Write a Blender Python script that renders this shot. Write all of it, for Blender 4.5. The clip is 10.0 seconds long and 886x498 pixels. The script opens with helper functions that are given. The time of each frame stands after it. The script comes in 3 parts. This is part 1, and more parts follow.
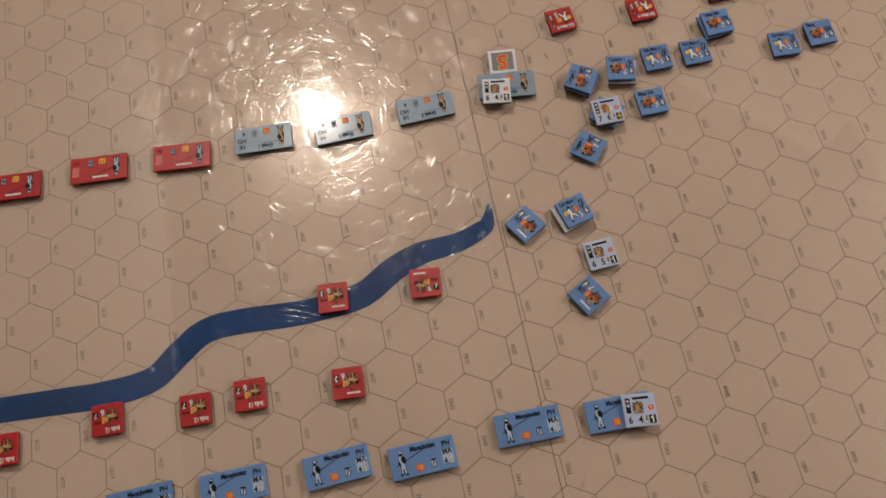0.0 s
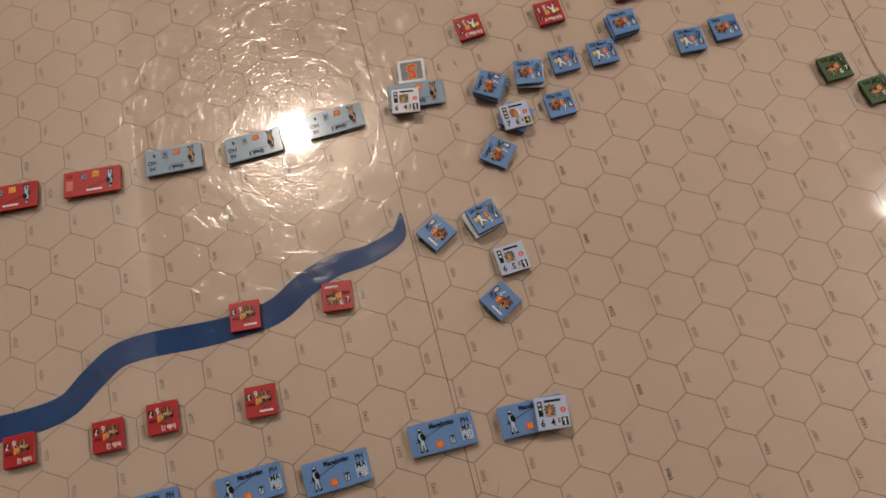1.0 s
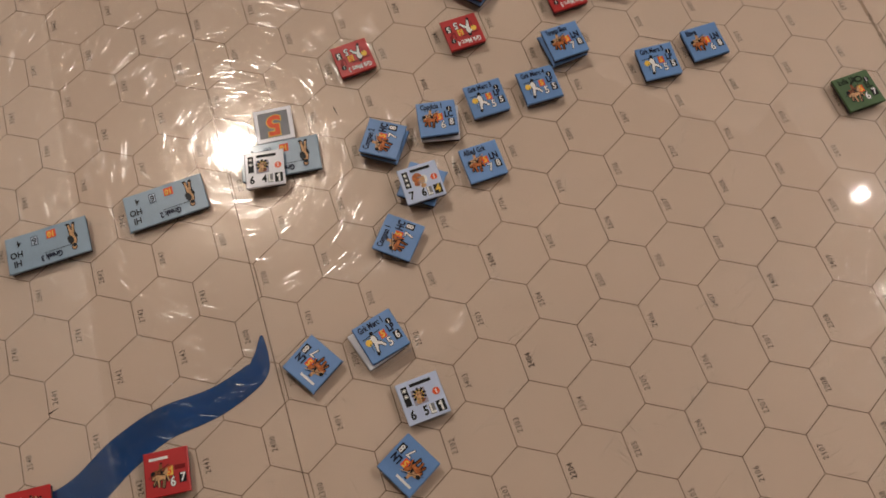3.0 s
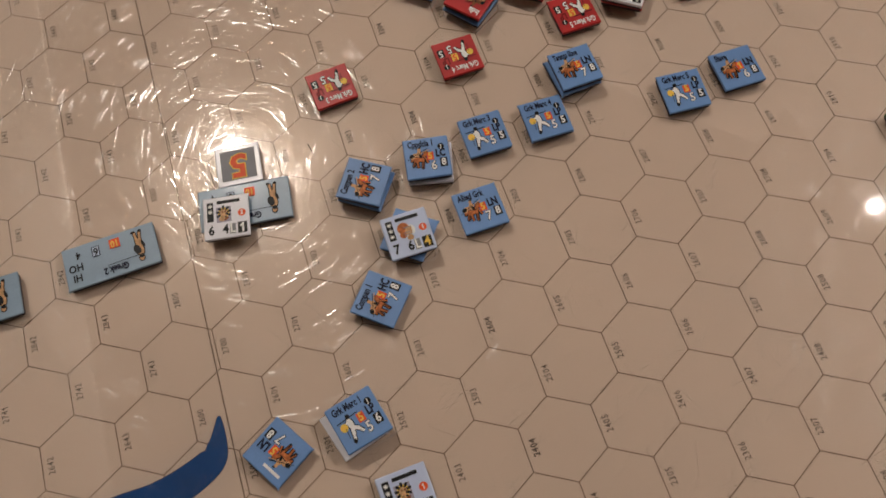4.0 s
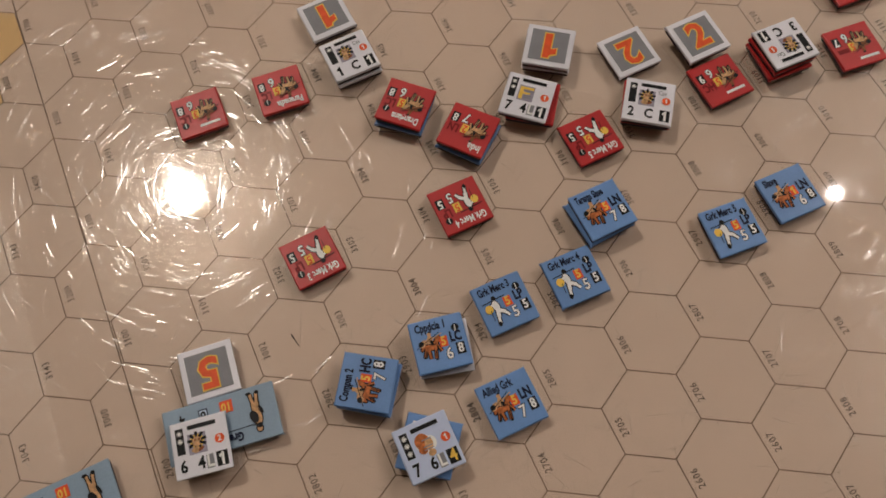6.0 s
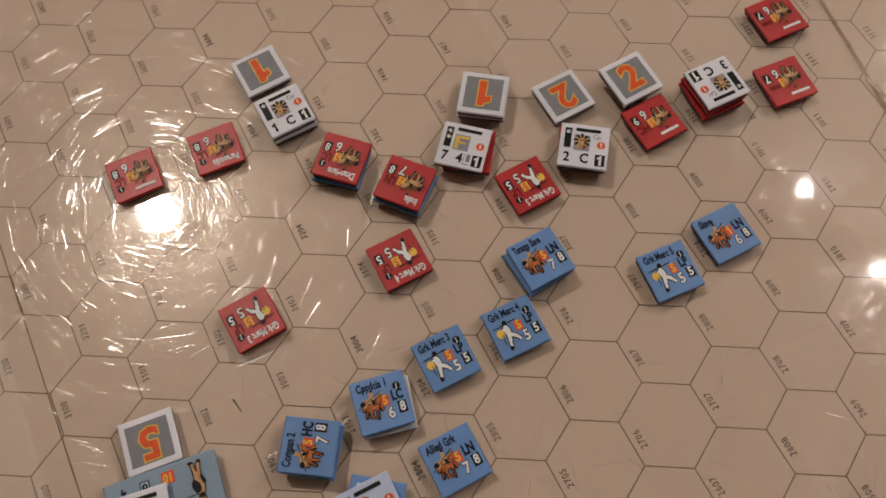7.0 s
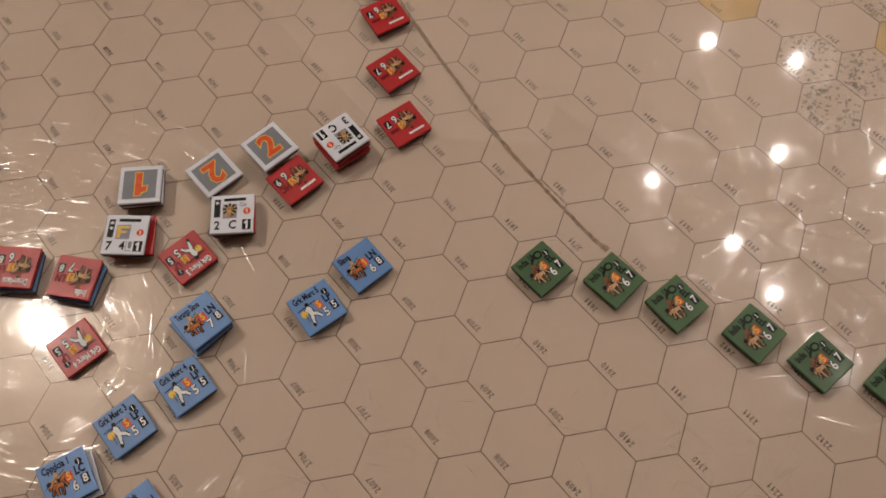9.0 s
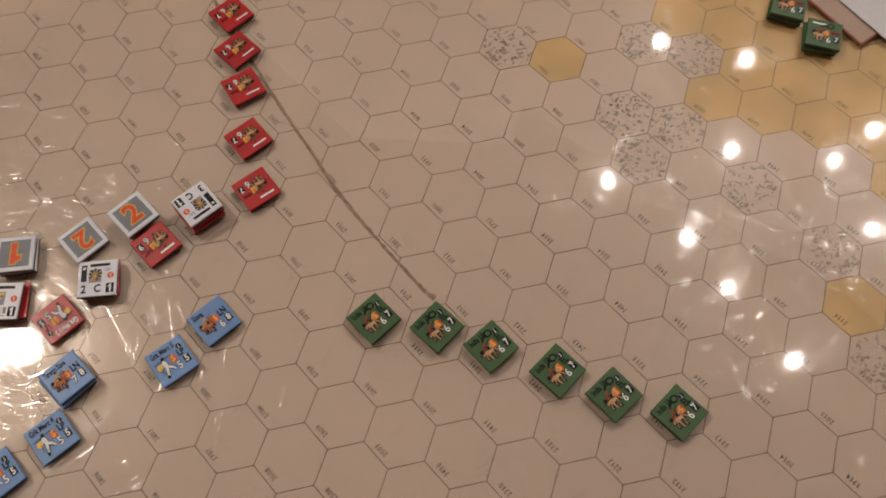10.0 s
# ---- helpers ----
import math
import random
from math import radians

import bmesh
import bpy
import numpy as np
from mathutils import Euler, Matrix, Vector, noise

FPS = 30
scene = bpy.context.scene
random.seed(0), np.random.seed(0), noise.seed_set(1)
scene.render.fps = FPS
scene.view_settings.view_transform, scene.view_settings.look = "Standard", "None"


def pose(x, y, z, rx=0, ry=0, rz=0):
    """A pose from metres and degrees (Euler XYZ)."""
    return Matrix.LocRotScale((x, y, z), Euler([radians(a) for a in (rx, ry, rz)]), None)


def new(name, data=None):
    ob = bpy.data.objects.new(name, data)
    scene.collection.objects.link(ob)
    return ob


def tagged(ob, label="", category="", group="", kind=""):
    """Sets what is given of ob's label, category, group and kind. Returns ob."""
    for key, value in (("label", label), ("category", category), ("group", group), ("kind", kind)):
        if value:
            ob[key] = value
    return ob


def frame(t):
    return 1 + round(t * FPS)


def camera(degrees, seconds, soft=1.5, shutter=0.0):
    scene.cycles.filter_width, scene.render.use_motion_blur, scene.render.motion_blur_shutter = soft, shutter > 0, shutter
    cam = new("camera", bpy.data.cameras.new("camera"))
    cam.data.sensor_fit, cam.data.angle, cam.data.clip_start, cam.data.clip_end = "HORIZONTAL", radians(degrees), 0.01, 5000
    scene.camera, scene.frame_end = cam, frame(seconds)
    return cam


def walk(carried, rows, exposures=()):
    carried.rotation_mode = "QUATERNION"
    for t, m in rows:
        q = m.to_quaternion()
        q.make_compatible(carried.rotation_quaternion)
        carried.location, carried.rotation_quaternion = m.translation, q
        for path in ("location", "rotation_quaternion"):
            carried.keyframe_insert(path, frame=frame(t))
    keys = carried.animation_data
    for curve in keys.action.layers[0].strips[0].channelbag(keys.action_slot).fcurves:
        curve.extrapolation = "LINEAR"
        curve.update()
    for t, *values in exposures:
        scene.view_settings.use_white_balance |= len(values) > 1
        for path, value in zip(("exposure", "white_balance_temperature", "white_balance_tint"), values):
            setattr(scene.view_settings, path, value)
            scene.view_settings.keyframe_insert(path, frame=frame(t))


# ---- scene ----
cam = camera(55.52, 10.0, soft=1.7, shutter=0.12)
# seconds, eye in metres, turn in degrees
ROWS = [
    (0.0, -0.0404, 0.3057, 0.3566, 21.81, 2.57, -10.98),
    (0.5, -0.0170, 0.2952, 0.3572, 22.35, 3.04, -11.97),
    (1.0, -0.0055, 0.2982, 0.3541, 22.37, 3.05, -13.88),
    (1.5, 0.0044, 0.3327, 0.3387, 22.63, 2.12, -15.43),
    (2.0, 0.0308, 0.3609, 0.3184, 22.66, 2.35, -17.52),
    (3.3, 0.0426, 0.3811, 0.2459, 22.01, 2.03, -17.92),
    (3.5, 0.0481, 0.3887, 0.2399, 22.41, 2.50, -17.63),
    (4.0, 0.0497, 0.4019, 0.2278, 22.48, 2.34, -17.78),
    (4.5, 0.0394, 0.4265, 0.2199, 22.18, 2.18, -18.35),
    (5.0, 0.0485, 0.4428, 0.2086, 22.73, 2.18, -20.01),
    (5.5, 0.0541, 0.4585, 0.2040, 21.95, 1.59, -22.35),
    (6.8, 0.0666, 0.4731, 0.2113, 22.54, 1.62, -25.86),
    (7.0, 0.0718, 0.4740, 0.2108, 22.36, 1.34, -26.67),
    (7.5, 0.0836, 0.4668, 0.2100, 23.11, 0.54, -29.75),
    (8.0, 0.0919, 0.4603, 0.2102, 23.92, 0.48, -33.28),
    (8.5, 0.1178, 0.4391, 0.2223, 24.71, 0.40, -37.29),
    (9.0, 0.1290, 0.4228, 0.2386, 25.23, 0.80, -39.66),
    (9.5, 0.1405, 0.4097, 0.2548, 24.92, 1.05, -40.97),
    (10.0, 0.1700, 0.3926, 0.2748, 24.94, 0.84, -41.86),
]
walk(cam, [(t, pose(x, y, z, rx, ry, rz)) for t, x, y, z, rx, ry, rz in ROWS],
     exposures=((0.0, 0.22), (2.0, 0.18), (4.0, 0.12), (7.0, 0.04), (10.0, 0.06)))

# ---- world and lamps ----
world = bpy.data.worlds.new("world")
world.use_nodes = True
world.node_tree.nodes["Background"].inputs[0].default_value = (0.9, 0.75, 0.6, 1)
world.node_tree.nodes["Background"].inputs[1].default_value = 0.01
scene.world = world

GLOBE_AT, GLOBE_R, GLOBE_POWER = (-0.28, 1.914, 2.20), 0.046, 850.0
BULB_Z, BULB_R, BULB_POWER = 1.27, 0.005, 3100.0
BULBS = [(0.993, 0.827), (1.345, 0.997), (1.014, 0.625), (1.24, 0.703), (0.993, 0.501),
         (1.38, 0.541), (1.505, 0.53), (1.305, 0.391), (0.966, 0.322), (1.45, 0.834)]


# ---- materials ----
def material(name, color, rough=0.5, coat=0.0, grain=0.0, grain_scale=900.0, blotch=0.0, blotch_scale=40.0, bump=0.0, metal=0.0, piece=0.0, shine=0.5):
    """A surface with fine grain and broad blotches in its colour, and fine relief."""
    m = bpy.data.materials.new(name)
    m.use_nodes = True
    nt = m.node_tree
    p = nt.nodes["Principled BSDF"]
    p.inputs["Roughness"].default_value = rough
    p.inputs["Metallic"].default_value = metal
    p.inputs["Specular IOR Level"].default_value = shine
    p.inputs["Coat Weight"].default_value = coat
    p.inputs["Coat Roughness"].default_value = 0.12
    tc = nt.nodes.new("ShaderNodeTexCoord")
    src = None
    rgb = nt.nodes.new("ShaderNodeRGB")
    rgb.outputs[0].default_value = (*color, 1)
    src = rgb.outputs[0]
    for amount, scale, detail in ((grain, grain_scale, 3.0), (blotch, blotch_scale, 4.0)):
        if amount <= 0:
            continue
        n = nt.nodes.new("ShaderNodeTexNoise")
        n.inputs["Scale"].default_value = scale
        n.inputs["Detail"].default_value = detail
        nt.links.new(tc.outputs["Object"], n.inputs["Vector"])
        r = nt.nodes.new("ShaderNodeMapRange")
        r.inputs["From Min"].default_value = 0.3
        r.inputs["From Max"].default_value = 0.7
        r.inputs["To Min"].default_value = 1 - amount
        r.inputs["To Max"].default_value = 1 + amount
        nt.links.new(n.outputs["Fac"], r.inputs["Value"])
        mx = nt.nodes.new("ShaderNodeMix")
        mx.data_type, mx.blend_type = "RGBA", "MULTIPLY"
        mx.inputs["Factor"].default_value = 1.0
        nt.links.new(src, mx.inputs["A"])
        nt.links.new(r.outputs["Result"], mx.inputs["B"])
        src = mx.outputs["Result"]
    if piece > 0:
        oi = nt.nodes.new("ShaderNodeObjectInfo")
        r = nt.nodes.new("ShaderNodeMapRange")
        r.inputs["To Min"].default_value = 1 - piece
        r.inputs["To Max"].default_value = 1 + piece
        nt.links.new(oi.outputs["Random"], r.inputs["Value"])
        mx = nt.nodes.new("ShaderNodeMix")
        mx.data_type, mx.blend_type = "RGBA", "MULTIPLY"
        mx.inputs["Factor"].default_value = 1.0
        nt.links.new(src, mx.inputs["A"])
        nt.links.new(r.outputs["Result"], mx.inputs["B"])
        src = mx.outputs["Result"]
    nt.links.new(src, p.inputs["Base Color"])
    if bump > 0:
        n = nt.nodes.new("ShaderNodeTexNoise")
        n.inputs["Scale"].default_value = grain_scale * 0.5
        nt.links.new(tc.outputs["Object"], n.inputs["Vector"])
        b = nt.nodes.new("ShaderNodeBump")
        b.inputs["Strength"].default_value = 0.6
        b.inputs["Distance"].default_value = bump
        nt.links.new(n.outputs["Fac"], b.inputs["Height"])
        nt.links.new(b.outputs["Normal"], p.inputs["Normal"])
    return m


def glow(name, color, strength):
    m = bpy.data.materials.new(name)
    m.use_nodes = True
    nt = m.node_tree
    p = nt.nodes["Principled BSDF"]
    p.inputs["Base Color"].default_value = (0.9, 0.88, 0.84, 1)
    p.inputs["Emission Color"].default_value = (*color, 1)
    p.inputs["Emission Strength"].default_value = strength
    return m


def acrylic(name, rough, haze_part, tint=(0.97, 0.97, 0.96, 1)):
    """The clear sheet's upper face: gloss and a little haze over a see-through body."""
    m = bpy.data.materials.new(name)
    m.use_nodes = True
    nt = m.node_tree
    nt.nodes.remove(nt.nodes["Principled BSDF"])
    clear = nt.nodes.new("ShaderNodeBsdfTransparent")
    clear.inputs[0].default_value = tint
    flat = nt.nodes.new("ShaderNodeBsdfGlossy")
    flat.inputs["Roughness"].default_value = rough
    haze = nt.nodes.new("ShaderNodeBsdfGlossy")
    haze.inputs["Roughness"].default_value = 0.2
    both = nt.nodes.new("ShaderNodeMixShader")
    both.inputs[0].default_value = haze_part
    nt.links.new(flat.outputs[0], both.inputs[1])
    nt.links.new(haze.outputs[0], both.inputs[2])
    fres = nt.nodes.new("ShaderNodeFresnel")
    fres.inputs["IOR"].default_value = 1.95
    mix = nt.nodes.new("ShaderNodeMixShader")
    nt.links.new(fres.outputs[0], mix.inputs[0])
    nt.links.new(clear.outputs[0], mix.inputs[1])
    nt.links.new(both.outputs[0], mix.inputs[2])
    nt.links.new(mix.outputs[0], nt.nodes["Material Output"].inputs["Surface"])
    return m


def scored(name):
    """Scratched sheet: scatters light across each scratch and hardly along it."""
    m = bpy.data.materials.new(name)
    m.use_nodes = True
    nt = m.node_tree
    nt.nodes.remove(nt.nodes["Principled BSDF"])
    clear = nt.nodes.new("ShaderNodeBsdfTransparent")
    gloss = nt.nodes.new("ShaderNodeBsdfAnisotropic")
    gloss.inputs["Roughness"].default_value = 0.175
    gloss.inputs["Anisotropy"].default_value = 0.667
    along = nt.nodes.new("ShaderNodeTangent")
    along.direction_type, along.uv_map = "UV_MAP", "along"
    nt.links.new(along.outputs[0], gloss.inputs["Tangent"])
    each = nt.nodes.new("ShaderNodeNewGeometry")
    depth = nt.nodes.new("ShaderNodeMapRange")
    depth.inputs["To Min"].default_value, depth.inputs["To Max"].default_value = 0.015, SCORE
    power = nt.nodes.new("ShaderNodeMath")
    power.operation = "POWER"
    power.inputs[1].default_value = 2.5
    nt.links.new(each.outputs["Random Per Island"], power.inputs[0])
    nt.links.new(power.outputs[0], depth.inputs["Value"])
    mix = nt.nodes.new("ShaderNodeMixShader")
    nt.links.new(depth.outputs["Result"], mix.inputs[0])
    nt.links.new(clear.outputs[0], mix.inputs[1])
    nt.links.new(gloss.outputs[0], mix.inputs[2])
    nt.links.new(mix.outputs[0], nt.nodes["Material Output"].inputs["Surface"])
    return m


SCORE = 0.32


def clear_body(name):
    m = bpy.data.materials.new(name)
    m.use_nodes = True
    nt = m.node_tree
    nt.nodes.remove(nt.nodes["Principled BSDF"])
    clear = nt.nodes.new("ShaderNodeBsdfTransparent")
    clear.inputs[0].default_value = (0.98, 0.985, 0.975, 1)
    nt.links.new(clear.outputs[0], nt.nodes["Material Output"].inputs["Surface"])
    return m


MAP_TAN = (0.63, 0.497, 0.408)
M_MAP = material("map_paper", MAP_TAN, 0.6, grain=0.03, grain_scale=1500, blotch=0.05, blotch_scale=9, bump=0.00002)
M_LINE = material("hex_ink", (0.20, 0.13, 0.09), 0.6, grain=0.2, grain_scale=400, blotch=0.25, blotch_scale=30)
M_DIGIT = material("digit_ink", (0.125, 0.09, 0.07), 0.6, blotch=0.25, blotch_scale=30)
M_HILL = material("hill_print", (0.66, 0.45, 0.21), 0.6, grain=0.05, blotch=0.12, blotch_scale=60)
M_SPECK = material("rubble_ink", (0.36, 0.285, 0.225), 0.6, blotch=0.3, blotch_scale=300)
M_STAIN = material("crease_stain", (0.33, 0.23, 0.165), 0.7, grain=0.3, grain_scale=500, blotch=0.3, blotch_scale=60)
M_RIVER = material("river_print", (0.004, 0.058, 0.21), 0.6, shine=0.2, grain=0.08, grain_scale=700, blotch=0.22, blotch_scale=45)
M_RIVER_EDGE = material("river_outline", (0.015, 0.045, 0.13), 0.6)
M_SHEET = acrylic("clear_acrylic", 0.03, 0.006)
M_SCRATCH = scored("scratched_acrylic")
M_BLUE = material("blue_card", (0.145, 0.295, 0.61), 0.42, 0.03, 0.05, 2500, 0.06, 120, 0.00001, piece=0.06)
M_RED = material("red_card", (0.52, 0.014, 0.016), 0.42, 0.03, 0.06, 2500, 0.08, 120, 0.00001, piece=0.06)
M_GREEN = material("green_card", (0.055, 0.125, 0.038), 0.5, 0.03, 0.06, 2500, 0.08, 120, 0.00001, piece=0.06)
M_SKY = material("pale_blue_card", (0.26, 0.37, 0.49), 0.42, 0.12, 0.05, 2500, 0.06, 120, 0.00001, piece=0.04)
M_WHITE = material("white_card", (0.84, 0.83, 0.90), 0.45, 0.08, 0.03, 2500, 0.04, 120, 0.00001, piece=0.04)
M_LILAC = material("pale_lilac_card", (0.56, 0.64, 0.86), 0.45, 0.08, 0.03, 2500, 0.04, 120, 0.00001)
# cut board edge, coloured darker to carry the shade around each counter's foot
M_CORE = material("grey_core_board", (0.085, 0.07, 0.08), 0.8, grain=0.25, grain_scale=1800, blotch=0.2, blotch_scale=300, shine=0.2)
I_BLACK = material("black_ink", (0.008, 0.008, 0.01), 0.45, 0.0, shine=0.2, blotch=0.1, blotch_scale=500)
I_WHITE = material("white_ink", (0.88, 0.87, 0.86), 0.45, 0.0, shine=0.2, blotch=0.05, blotch_scale=500)
I_NAVY = material("navy_ink", (0.008, 0.014, 0.04), 0.45, 0.0, shine=0.2, blotch=0.1, blotch_scale=500)
I_ORANGE = material("orange_ink", (0.85, 0.12, 0.035), 0.45, 0.0, shine=0.2, blotch=0.1, blotch_scale=500)
I_YELLOW = material("yellow_ink", (0.88, 0.58, 0.10), 0.45, 0.0, shine=0.2, blotch=0.1, blotch_scale=500)
I_GREY = material("grey_ink", (0.26, 0.26, 0.285), 0.45, 0.0, shine=0.2, grain=0.05, grain_scale=2500, blotch=0.08, blotch_scale=200)
I_BROWN = material("brown_ink", (0.27, 0.09, 0.035), 0.45, 0.0, shine=0.2, grain=0.3, grain_scale=1200, blotch=0.3, blotch_scale=700)
I_RUST = material("rust_ink", (0.50, 0.15, 0.045), 0.45, 0.0, shine=0.2, grain=0.3, grain_scale=1200, blotch=0.3, blotch_scale=700)
I_SKIN = material("ochre_ink", (0.62, 0.36, 0.18), 0.45, 0.0, shine=0.2, grain=0.2, grain_scale=1200, blotch=0.2, blotch_scale=700)
I_PINK = material("pink_ink", (0.72, 0.22, 0.20), 0.45, 0.0, shine=0.2, blotch=0.1, blotch_scale=500)
I_DARKRED = material("dark_red_ink", (0.22, 0.01, 0.012), 0.45, 0.0, shine=0.2, blotch=0.1, blotch_scale=500)
I_PALE = material("pale_blue_ink", (0.50, 0.62, 0.78), 0.45, 0.0, shine=0.2, blotch=0.06, blotch_scale=500)
I_LILAC = material("lilac_grey_ink", (0.36, 0.33, 0.42), 0.45, 0.0, shine=0.2, grain=0.1, grain_scale=1500, blotch=0.1, blotch_scale=400)
I_DKGREEN = material("dark_green_ink", (0.006, 0.016, 0.005), 0.45, 0.0, shine=0.2, blotch=0.1, blotch_scale=500)
M_TABLE = material("table_wood", (0.20, 0.10, 0.05), 0.4, 0.2, 0.2, 60, 0.2, 8, 0.00005)
# walls and ceiling out of view, dark so that little light bounces back
M_WALL = material("wall_paint", (0.10, 0.085, 0.07), 0.85, grain=0.03, grain_scale=200, blotch=0.05, blotch_scale=2)
# white of the added ceiling strips that lighten reflections in the sheet
M_ADDED_STRIP = material("soffit_paint", (0.78, 0.76, 0.72), 0.9, grain=0.03, grain_scale=200, blotch=0.04, blotch_scale=2)
M_CEIL = material("ceiling_paint", (0.13, 0.11, 0.09), 0.9, grain=0.03, grain_scale=200, blotch=0.04, blotch_scale=2)
M_FLOOR = material("floor_wood", (0.14, 0.08, 0.045), 0.5, grain=0.1, grain_scale=90, blotch=0.2, blotch_scale=4)
M_BRASS = material("brushed_metal", (0.55, 0.45, 0.30), 0.35, metal=1.0, grain=0.05, grain_scale=300, blotch=0.05, blotch_scale=20)
M_PAPER = material("white_paper", (0.74, 0.71, 0.74), 0.6, grain=0.03, grain_scale=900, blotch=0.05, blotch_scale=25)
M_CARD = material("pinkish_card", (0.50, 0.34, 0.27), 0.6, grain=0.05, grain_scale=900, blotch=0.08, blotch_scale=40)
M_STICK = material("red_brown_card", (0.35, 0.13, 0.08), 0.6, grain=0.15, grain_scale=600, blotch=0.15, blotch_scale=60)
G_GLOBE = glow("lamp_glass", (1.0, 0.885, 0.77), GLOBE_POWER)
G_BULB = glow("bulb_glass", (1.0, 0.89, 0.80), BULB_POWER)


# ---- mesh helpers ----
def link_mesh(name, bm, mat, smooth=False):
    me = bpy.data.meshes.new(name)
    bm.to_mesh(me)
    bm.free()
    me.materials.append(mat)
    if smooth:
        for f in me.polygons:
            f.use_smooth = True
    return new(name, me)


def part(name, bm, mat, parent, label="", smooth=False):
    ob = link_mesh(name, bm, mat, smooth)
    ob.parent = parent
    return tagged(ob, label)


def part_mesh(name, me, parent, x=0.0, y=0.0, z=0.0, label="", turn=0.0):
    """A part that shares a mesh with its likes."""
    ob = new(name, me)
    ob.parent = parent
    ob.matrix_basis = pose(x, y, z, 0, 0, turn)
    return tagged(ob, label)


def box(x0, y0, z0, x1, y1, z1, bevel=0.0, segments=2):
    bm = bmesh.new()
    bmesh.ops.create_cube(bm, size=1.0)
    bmesh.ops.transform(bm, verts=bm.verts, matrix=Matrix.Translation(((x0 + x1) / 2, (y0 + y1) / 2, (z0 + z1) / 2)) @ Matrix.Diagonal((x1 - x0, y1 - y0, z1 - z0, 1)))
    if bevel > 0:
        bmesh.ops.bevel(bm, geom=bm.edges[:], offset=bevel, segments=segments, affect="EDGES", profile=0.5)
    return bm


def empty_thing(name, m, label, category, group=""):
    ob = new(name)
    ob.empty_display_size = 0.005
    ob.matrix_basis = m
    return tagged(ob, label, category, group)


MESHES = {}


def flat_mesh(key, polys, mat):
    """Flat printed shapes, each a hair above the one before."""
    if key not in MESHES:
        verts, faces = [], []
        for k, poly in enumerate(polys):
            faces.append(tuple(range(len(verts), len(verts) + len(poly))))
            verts += [(x, y, 0.000004 * k) for x, y in poly]
        me = bpy.data.meshes.new(key.split("|")[0])
        me.from_pydata(verts, [], faces)
        me.materials.append(mat)
        MESHES[key] = me
    return MESHES[key]


def disc(x, y, rx, ry=None, turn=0.0, n=18):
    ry = ry or rx
    c, s = math.cos(radians(turn)), math.sin(radians(turn))
    pts = [(rx * math.cos(2 * math.pi * k / n), ry * math.sin(2 * math.pi * k / n)) for k in range(n)]
    return [(x + a * c - b * s, y + a * s + b * c) for a, b in pts]


def rect(x, y, w, h):
    return [(x - w / 2, y - h / 2), (x + w / 2, y - h / 2), (x + w / 2, y + h / 2), (x - w / 2, y + h / 2)]


def stroke(x0, y0, x1, y1, w):
    dx, dy = x1 - x0, y1 - y0
    d = math.hypot(dx, dy)
    nx, ny = -dy / d * w / 2, dx / d * w / 2
    return [(x0 - nx, y0 - ny), (x1 - nx, y1 - ny), (x1 + nx, y1 + ny), (x0 + nx, y0 + ny)]


def text_mesh(string, height, mat, align="CENTER", bold=0.0, squeeze=1.0):
    key = f"print|{string}|{height:.5f}|{mat.name}|{align}|{bold}|{squeeze}"
    if key not in MESHES:
        cu = bpy.data.curves.new("print", "FONT")
        cu.body, cu.size, cu.align_x, cu.align_y, cu.resolution_u = string, 1.0, align, "CENTER", 2
        cu.offset = bold
        ob = bpy.data.objects.new("print", cu)
        scene.collection.objects.link(ob)
        me = bpy.data.meshes.new_from_object(ob.evaluated_get(bpy.context.evaluated_depsgraph_get()))
        bpy.data.objects.remove(ob)
        bpy.data.curves.remove(cu)
        k = height / 0.70
        if string == "1":
            b = bold
            me.clear_geometry()
            pts = [(-0.03 - b, -0.35 - b), (0.10 + b, -0.35 - b), (0.10 + b, 0.35 + b), (0.01 - b, 0.35 + b), (-0.03 - b, 0.26 + b), (-0.18 - b, 0.20 + b), (-0.18 - b, 0.09 - b), (-0.03 - b, 0.13 - b)]
            me.from_pydata([(x, y, 0) for x, y in pts], [], [tuple(range(8))])
        me.transform(Matrix.Diagonal((k * squeeze, k, 1, 1)))
        me.materials.clear()
        me.materials.append(mat)
        MESHES[key] = me
    return MESHES[key]


# ---- the hex lattice ----
F = 0.0208
SIDE = F / math.sqrt(3)


def bent(u, v):
    """The printed lattice's slight shear on the sheet."""
    return u - 0.0079 * (v - 0.43), 0.43 + 0.9964 * (v - 0.43)


def hex_centre(c, r):
    return F * (r + 0.5 * (c % 2)), 1.5 * SIDE * c


def hex_corner(c, r, k, size=SIDE):
    u, v = hex_centre(c, r)
    a = radians(30 + 60 * k)
    return u + size * math.cos(a), v + size * math.sin(a)


# ---- room and table ----
def slab(name, x0, y0, z0, x1, y1, z1, mat, label, category):
    return tagged(link_mesh(name, box(x0, y0, z0, x1, y1, z1), mat), label, category, kind="structure")


